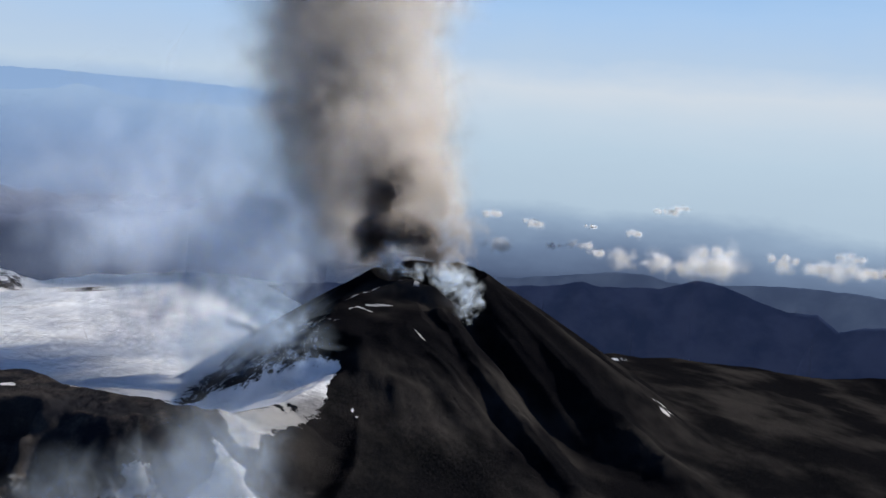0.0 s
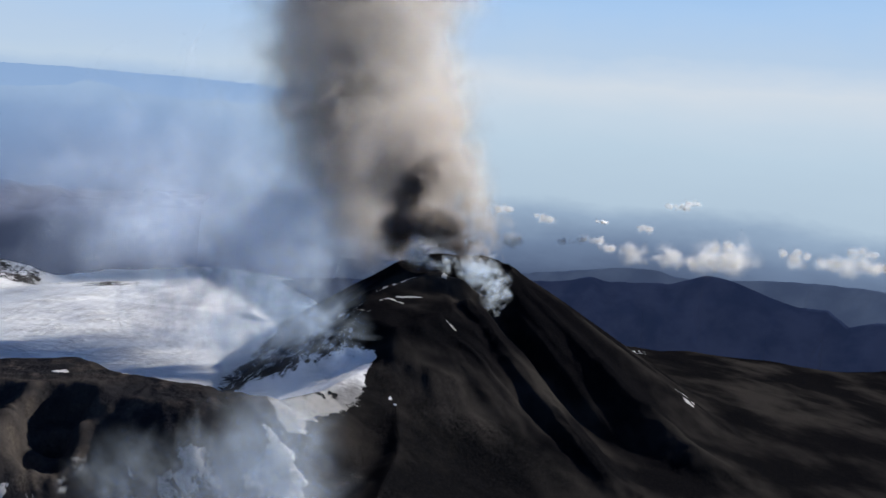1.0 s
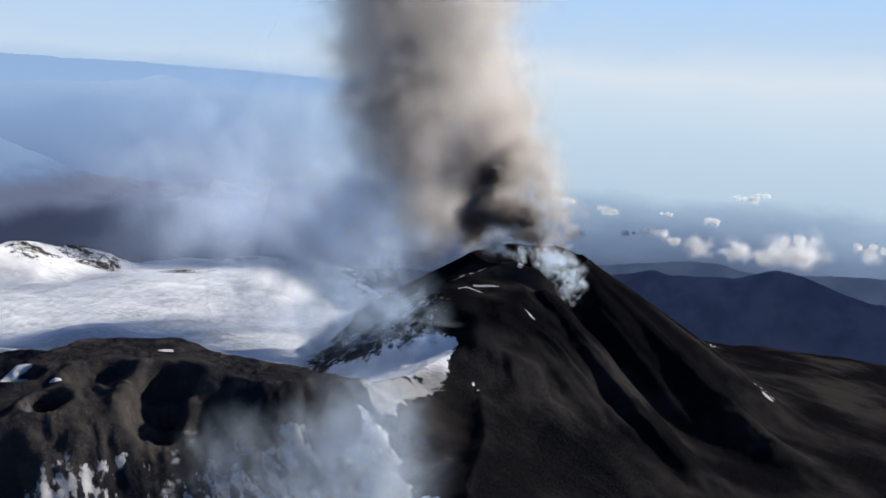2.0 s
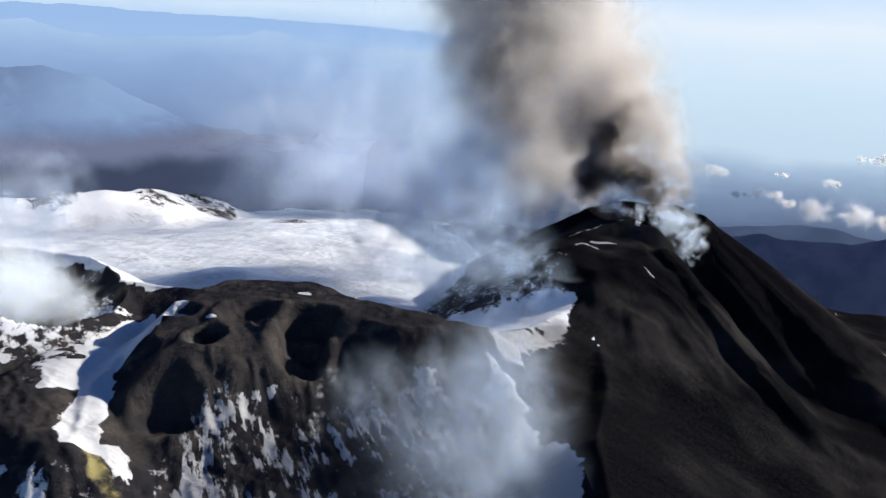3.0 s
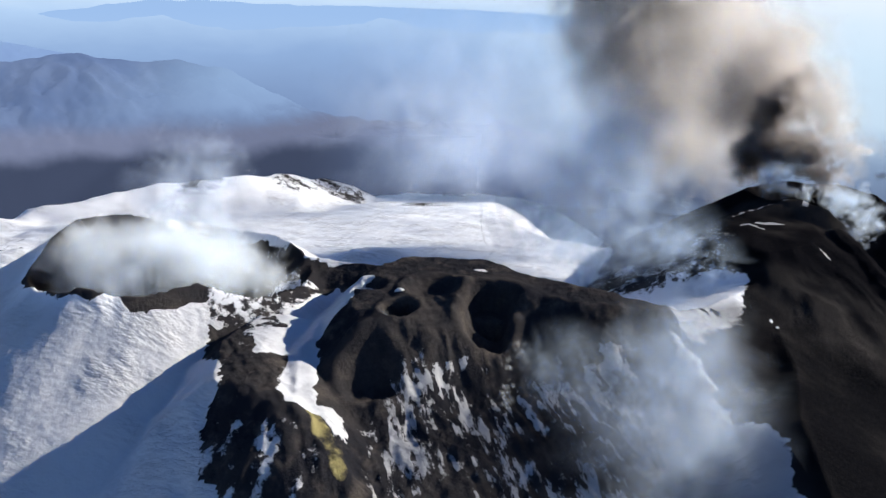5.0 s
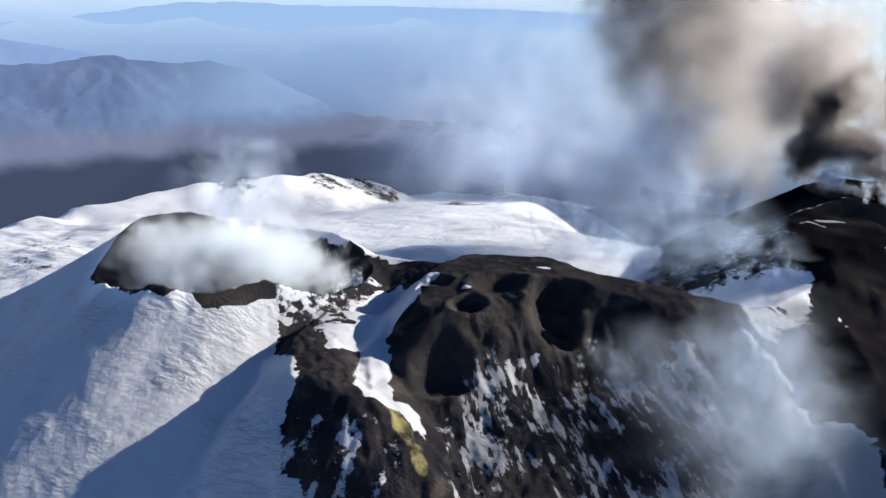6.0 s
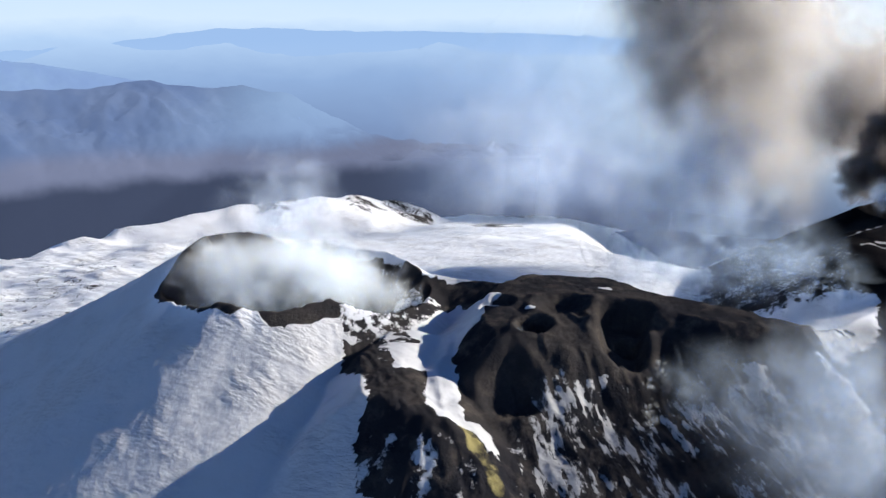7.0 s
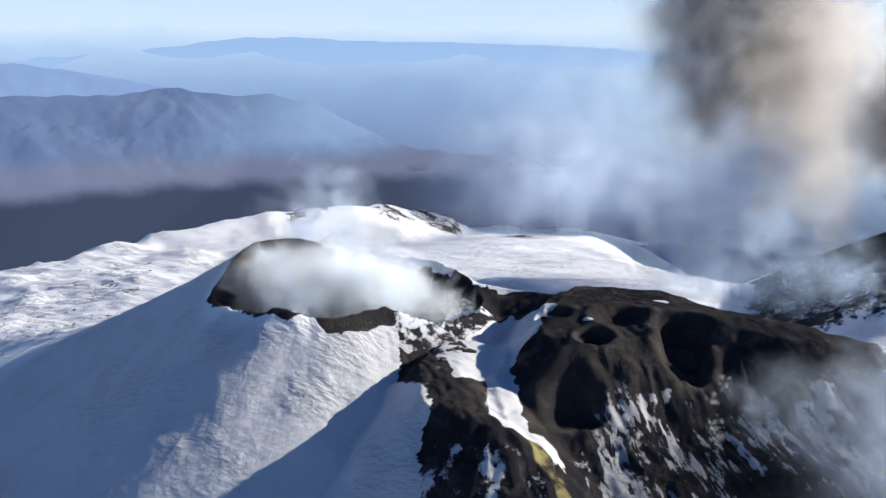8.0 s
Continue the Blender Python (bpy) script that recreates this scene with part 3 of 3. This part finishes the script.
# ---- distance ----
def ring(name, mat, inner, outer, z_in, crown, power=1.6):
    """A bowl of far country, its rim raised into a wall of painted sky. crown: rows of bearing and rim height."""
    c = np.array(crown, float)
    az, us = np.linspace(-180, 180, 481)[:-1], np.linspace(0, 1, 50)
    A, U = np.meshgrid(az, us)
    top, low = np.interp(A, c[:, 0], c[:, 1]), np.clip(U / 0.7, 0, 1)
    r = inner + (outer - inner) * low
    z = z_in + (np.minimum(top, 330) - z_in) * low ** power + np.clip(top - 330, 0, None) * np.clip((U - 0.7) / 0.3, 0, 1)
    v = np.column_stack(((r * np.sin(np.radians(A))).ravel(), (r * np.cos(np.radians(A))).ravel(), z.ravel()))
    g = np.arange(A.size).reshape(A.shape)
    nx = np.roll(g, -1, axis=1)
    f = np.stack((g[:-1], nx[:-1], nx[1:], g[1:]), axis=-1).reshape(-1, 4)
    return new(name, mesh_of(name, v, f, mat))


tagged(ring("backdrop", HAZE, 3900, 4700, -760, [(-180, 200), (-115, 300), (-85, 1350), (0, 1300), (20, 1150), (35, 1000), (39, -250), (85, -250), (120, 200), (180, 200)]), "glowing backdrop painted with hazy lowland, sea and sky", "backdrop", kind="structure")


def landform(name, at, verts, faces, groups, mat, label, category):
    """A thing of several slopes: groups maps a part's name to a mask over the faces."""
    ob = empty(name, at, label, category)
    for title, mask in groups:
        used, index = np.unique(faces[mask], return_inverse=True)
        part = new(title, mesh_of(title, verts[used], index.reshape(-1, 4), mat))
        part.parent = ob
        part.matrix_parent_inverse = Matrix.Translation(-ob.location)
    return ob


def ridge(name, line, mat, label, foot, depth=320, seed=0.0):
    """A long mountain ridge along a polyline of crest points."""
    pts = np.array(line, float)
    seg = np.concatenate(([0], np.cumsum(np.hypot(np.diff(pts[:, 0]), np.diff(pts[:, 1])))))
    s = np.linspace(0, seg[-1], 300)
    px, py, pz = (np.interp(s, seg, pts[:, k]) for k in range(3))
    tx, ty = np.gradient(px), np.gradient(py)
    n = np.hypot(tx, ty)
    nx, ny = ty / n, -tx / n
    u = np.linspace(-1, 1, 41)
    S, U = np.meshgrid(s, u)
    w = 1 - np.abs(U) ** 1.15
    gully = 1.3 * fbm(S / 300 + seed, U * 1.1 + seed, seed, 4) - 1.1 * np.abs(fbm(S / 150 + seed + 0.5 * U, U * 0.7, seed + 3, 4)) + 0.3
    top = pz[None] + 14 * fbm(S / 120 + seed, seed + 0.5)
    z = foot + (top - foot) * w * (1 + 0.28 * gully * np.abs(U) * 1.6)
    v = np.column_stack(((px[None] + nx[None] * U * depth).ravel(), (py[None] + ny[None] * U * depth).ravel(), z.ravel()))
    g = np.arange(S.size).reshape(S.shape)
    f = np.stack((g[:-1, :-1], g[:-1, 1:], g[1:, 1:], g[1:, :-1]), axis=-1).reshape(-1, 4)
    du = np.repeat((u[:-1] + u[1:]) / 2, len(s) - 1)
    return landform(name, (px[150], py[150], foot), v, f, [("near_slope", du > 0.2), ("crest", np.abs(du) <= 0.2), ("far_slope", du < -0.2)], mat, label, "mountain ridge")


ridge("mountain_ridge", [(-700, 3120, -520), (324, 3150, -478), (528, 3150, -474), (625, 3130, -454), (697, 3120, -432), (785, 3110, -450), (918, 3090, -445), (1021, 3060, -437), (1086, 3040, -403), (1162, 3020, -379), (1275, 2960, -385), (1413, 2900, -440), (1498, 2850, -450), (1600, 2800, -444), (1656, 2740, -494), (1781, 2650, -446), (2600, 2100, -560)], SLATE, "dark forested ridge with its haze blue painted in", -740, 420, 2.0)
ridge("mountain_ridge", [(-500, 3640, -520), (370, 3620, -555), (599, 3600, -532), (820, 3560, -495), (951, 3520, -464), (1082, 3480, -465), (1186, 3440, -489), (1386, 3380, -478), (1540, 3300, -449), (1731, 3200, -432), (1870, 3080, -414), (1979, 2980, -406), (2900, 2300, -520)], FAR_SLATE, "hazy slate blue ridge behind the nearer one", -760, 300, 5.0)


def range_of_hills(name, crest, near, back, floor, mat, label, seed, rough):
    """A broad range seen from afar: crest is rows of bearing (degrees from +y) and height."""
    c = np.array(crest, float)
    az, us = np.linspace(c[0, 0], c[-1, 0], 420), np.linspace(-0.25, 1.25, 150)
    A, U = np.meshgrid(az, us)
    floor = floor - 460 * step(-17, -6, A)
    r = near + (back - near) * U
    x, y = r * np.sin(np.radians(A)), r * np.cos(np.radians(A))
    top = np.interp(A, c[:, 0], c[:, 1])
    bend = np.where(U < 1, np.clip(U, 0, 1) ** 0.85, 1 - 2.2 * (U - 1))
    crag = 0.6 - 1.9 * np.abs(fbm(x / 330 + seed, y / 330, seed, 5)) + 0.5 * fbm(x / 150, y / 150, seed + 2, 4)
    z = floor + (top - floor) * bend + rough * crag * (0.25 + 0.75 * np.sin(np.pi * np.clip(U, 0, 1)))
    z = z - 480 * np.clip(-U / 0.25, 0, 1) ** 1.3
    edge = step(0, 0.12, (A - c[0, 0]) / (c[-1, 0] - c[0, 0])) * step(1, 0.93, (A - c[0, 0]) / (c[-1, 0] - c[0, 0]))
    z = np.where(U > 0, floor - 30 + (z - floor + 30) * edge, z)
    g = np.arange(A.size).reshape(A.shape)
    f = np.stack((g[:-1, :-1], g[:-1, 1:], g[1:, 1:], g[1:, :-1]), axis=-1).reshape(-1, 4)
    du = np.repeat((us[:-1] + us[1:]) / 2, len(az) - 1)
    return landform(name, (x[20, 210], y[20, 210], -400), np.column_stack((x.ravel(), y.ravel(), z.ravel())), f, [("forested_foot", du < 0), ("slope", (du >= 0) & (du < 0.8)), ("crest", du >= 0.8)], mat, label, "mountain range")


range_of_hills("mountain_range", [(-85, 180), (-62, 215), (-57, 245), (-54, 208), (-50, 150), (-44, 60), (-38, -60)], 4050, 4400, -250, FAR_HILL, "mountains at the back, haze painted in as faint blue", 7.0, 30)
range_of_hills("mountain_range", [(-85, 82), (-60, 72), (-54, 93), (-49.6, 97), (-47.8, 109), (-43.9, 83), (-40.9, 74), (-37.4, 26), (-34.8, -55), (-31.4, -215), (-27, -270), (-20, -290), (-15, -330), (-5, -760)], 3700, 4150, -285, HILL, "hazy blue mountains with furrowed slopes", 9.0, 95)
ridge("far_mountain", [(-4050, 2250, 230), (-3641, 2972, 292), (-3097, 3536, 394), (-2500, 3950, 370), (-2036, 4236, 366), (-1337, 4480, 345), (-700, 4620, 300)], FAR_BLUE, "mountain on the horizon, painted in faint haze blue", -200, 60, 12.0)


# ---- smoke, steam and clouds: many soft overlapping wisps ----
def wisps(name, puffs, count, size, mat, label, category, lump=40.0, hole=-0.15, seed=1, soft=0.45, blend=0.5):
    """A cloud of thin wisps that fade out to their edges. puffs: rows of x, y, z, radius, weight."""
    rng = np.random.default_rng(seed)
    p = np.array(puffs, float)
    w = p[:, 4] * p[:, 3] ** 2
    pos, wid = np.zeros((0, 3)), np.zeros(0)
    while len(pos) < count:
        k = rng.choice(len(p), count, p=w / w.sum())
        d = rng.normal(size=(count, 3))
        d /= np.linalg.norm(d, axis=1, keepdims=True)
        rad = rng.random(count) ** soft
        q = p[k, :3] + d * (rad * p[k, 3])[:, None]
        dens = fbm(q[:, 0] / lump + seed, q[:, 1] / lump, q[:, 2] / lump, 3) + 0.4 * (0.7 - rad)
        keep = dens > hole + 0.15 * rng.normal(size=count)
        pos, wid = np.concatenate((pos, q[keep])), np.concatenate((wid, np.minimum(size, blend * p[k[keep], 3])))
    pos, wid = pos[:count], wid[:count]
    a, b = rng.normal(size=(count, 3)), rng.normal(size=(count, 3))
    a /= np.linalg.norm(a, axis=1, keepdims=True)
    b = np.cross(a, b)
    b /= np.linalg.norm(b, axis=1, keepdims=True)
    n = 7
    r = (wid * (0.5 + rng.random(count)))[:, None, None]
    t = np.arange(n) * 2 * np.pi / n
    wob = 0.75 + 0.5 * rng.random((count, n))[:, :, None]
    rim = pos[:, None] + r * wob * (np.cos(t)[None, :, None] * a[:, None] + np.sin(t)[None, :, None] * b[:, None])
    hub = pos[:, None] + 0.12 * r * np.cross(a, b)[:, None]
    v = np.concatenate((hub, rim), axis=1).reshape(-1, 3)
    i = np.arange(n)
    tri = np.stack((np.zeros(n, int), 1 + i, 1 + (i + 1) % n), axis=1)
    f = (np.arange(count)[:, None, None] * (n + 1) + tri[None]).reshape(-1, 3)
    me = mesh_of(name, v, f, mat)
    fade = np.zeros((count, n + 1)); fade[:, 0] = 1
    attach(me, "fade", fade.ravel())
    me.normals_split_custom_set_from_vertices(np.tile(np.array(WISP_NORMAL), (len(v), 1)))
    return tagged(new(name, me), label, category, kind="stuff")


WISP_NORMAL = (sun_dir + Vector((0, 0, 0.6))).normalized()


def column(path, n, seed, share=0.5, slide=(0, 0, 0)):
    """Puffs packed into a bent tube: a path of x, y, z and the tube's radius. The last offset slides puffs away from
    the camera and swells them to fit its view.
    """
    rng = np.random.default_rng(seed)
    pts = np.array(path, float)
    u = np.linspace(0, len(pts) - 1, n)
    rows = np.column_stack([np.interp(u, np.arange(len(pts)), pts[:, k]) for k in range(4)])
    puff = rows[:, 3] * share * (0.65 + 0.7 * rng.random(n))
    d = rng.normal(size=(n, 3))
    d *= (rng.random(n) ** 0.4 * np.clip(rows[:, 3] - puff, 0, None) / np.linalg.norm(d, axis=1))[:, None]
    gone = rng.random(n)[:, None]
    return np.column_stack((rows[:, :3] + d * (1 + 0.3 * gone) + gone * np.array(slide), puff * (1 + 0.3 * gone[:, 0]), np.ones(n)))


# stations fitted to the camera's view; depth stretched to lighten its dark side
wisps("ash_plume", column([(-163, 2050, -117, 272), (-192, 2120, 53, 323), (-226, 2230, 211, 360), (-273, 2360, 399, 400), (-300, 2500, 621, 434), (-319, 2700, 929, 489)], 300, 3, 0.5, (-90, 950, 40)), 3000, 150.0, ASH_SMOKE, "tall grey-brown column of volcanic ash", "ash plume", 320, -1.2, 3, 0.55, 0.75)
wisps("ash_billow", column([(34, 788, 128, 20), (34, 790, 148, 27), (27, 820, 182, 44), (-14, 860, 210, 60), (-75, 885, 195, 56), (-45, 930, 225, 75), (-60, 1050, 230, 100)], 110, 5), 1300, 34.0, TAN_SMOKE, "brown ash billowing up from the crater", "smoke", 60, -0.5, 5, 0.5, 0.7)
wisps("dark_smoke", column([(20, 772, 122, 14), (11, 774, 140, 20), (-8, 774, 158, 25), (-36, 776, 174, 30), (-58, 780, 168, 28), (-62, 786, 140, 22), (-50, 784, 194, 26), (-36, 792, 216, 22), (-16, 806, 240, 17)], 110, 6, 0.5), 1900, 12.0, DARK_SMOKE, "dense dark smoke billowing from the vent", "smoke", 22, -0.3, 6, 0.45, 0.6)
wisps("crater_steam", column([(-578, 352, 108, 24), (-550, 352, 106, 38), (-520, 345, 104, 44), (-480, 372, 102, 50), (-515, 405, 106, 46), (-455, 395, 96, 44), (-490, 340, 102, 42), (-535, 385, 114, 40), (-440, 400, 90, 40), (-415, 390, 84, 26)], 70, 7), 1500, 34.0, STEAM, "white steam filling the snowy crater", "steam", 90, -1.2, 7, 0.5, 0.7)
wisps("crater_drift", column([(-540, 430, 118, 40), (-620, 540, 108, 60), (-730, 690, 82, 85), (-850, 850, 50, 110)], 30, 17), 420, 55.0, FAINT_STEAM, "white steam blown back from the crater", "steam", 90, -0.4, 17)
wisps("saddle_steam", column([(-95, 535, 94, 36), (-110, 565, 92, 48), (-135, 600, 90, 52), (-115, 575, 86, 54), (-150, 610, 78, 66), (-200, 660, 70, 80), (-280, 720, 60, 84), (-250, 780, 80, 95), (-190, 880, 110, 105), (-230, 1000, 140, 115)], 60, 9), 860, 44.0, SOFT_STEAM, "bluish steam drifting over the saddle", "steam", 80, -0.35, 9)
wisps("drifting_veil", column([(-200, 1050, 60, 130), (-380, 1250, 80, 190), (-560, 1500, 80, 240), (-760, 1500, 40, 260), (-420, 1450, 190, 260)], 80, 10), 460, 110.0, FAINT_STEAM, "faint veil of steam over the snowfields", "steam", 200, -0.4, 10)
wisps("rim_steam", column([(52, 706, 84, 12), (46, 716, 100, 22), (36, 730, 122, 26), (10, 728, 128, 16), (-38, 748, 124, 20), (-34, 758, 146, 24), (-20, 764, 160, 18)], 40, 11), 520, 15.0, RIM_STEAM, "white steam along the crater rim", "steam", 24, -0.25, 11)
wisps("dome_steam", column([(-195, 345, 84, 22), (-165, 330, 78, 34), (-140, 310, 66, 38), (-105, 300, 60, 44), (-95, 340, 74, 40), (-120, 360, 88, 36), (-105, 400, 98, 36), (-130, 275, 52, 40), (-150, 370, 104, 30), (-110, 340, 100, 36)], 80, 13), 850, 34.0, DOME_STEAM, "wisps of steam rising from the dome", "steam", 45, -0.35, 13, 0.6, 0.8)
wisps("fumarole", [(-300, 339, 104, 6, 1), (-303, 337, 107, 5, 1)], 60, 3.0, STEAM, "small white fumarole at a pit's edge", "fumarole", 6, -0.3, 15)
wisps("fumarole", [(-212, 330, 76, 5, 1), (-214, 342, 84, 5, 1), (-209, 352, 92, 5, 1), (-211, 322, 72, 6, 1)], 70, 4.0, STEAM, "small white fumarole on the dome", "fumarole", 6, -0.1, 16)
for i, (x, y, z, wide) in enumerate([(345, 3935, -275, 128), (564, 3910, -312, 128), (878, 3851, -300, 64), (373, 3932, -450, 192), (828, 3862, -408, 128), (710, 3886, -425, 96), (935, 3838, -444, 112), (1096, 3795, -318, 96), (1153, 3778, -466, 288), (1426, 3683, -476, 192), (1565, 3627, -449, 352), (1505, 3652, -374, 160), (1784, 3524, -367, 128), (1890, 3468, -400, 256), (2038, 3384, -384, 192), (2040, 3383, -316, 128), (1248, 3748, -187, 112), (1326, 3721, -163, 80), (2147, 3316, -370, 128)]):
    x, y, z, wide = 0.62 * x, 0.62 * y, 300 + 0.62 * (z - 300), 0.62 * wide
    rows = []
    for k in range(9):
        off = random.uniform(-0.5, 0.5)
        rows.append((x + wide * off * 0.9, y - wide * off * 0.35, z + wide * 0.10 * random.random() * (1 - abs(off)), wide * random.uniform(0.10, 0.18), 1))
    tagged(wisps("cloud", rows, 80, wide * 0.2, VAPOUR, "small white cumulus cloud above the lowland", "cloud", 60, -0.9, 20 + i, 0.6, 1.1), group="clouds over the lowland")
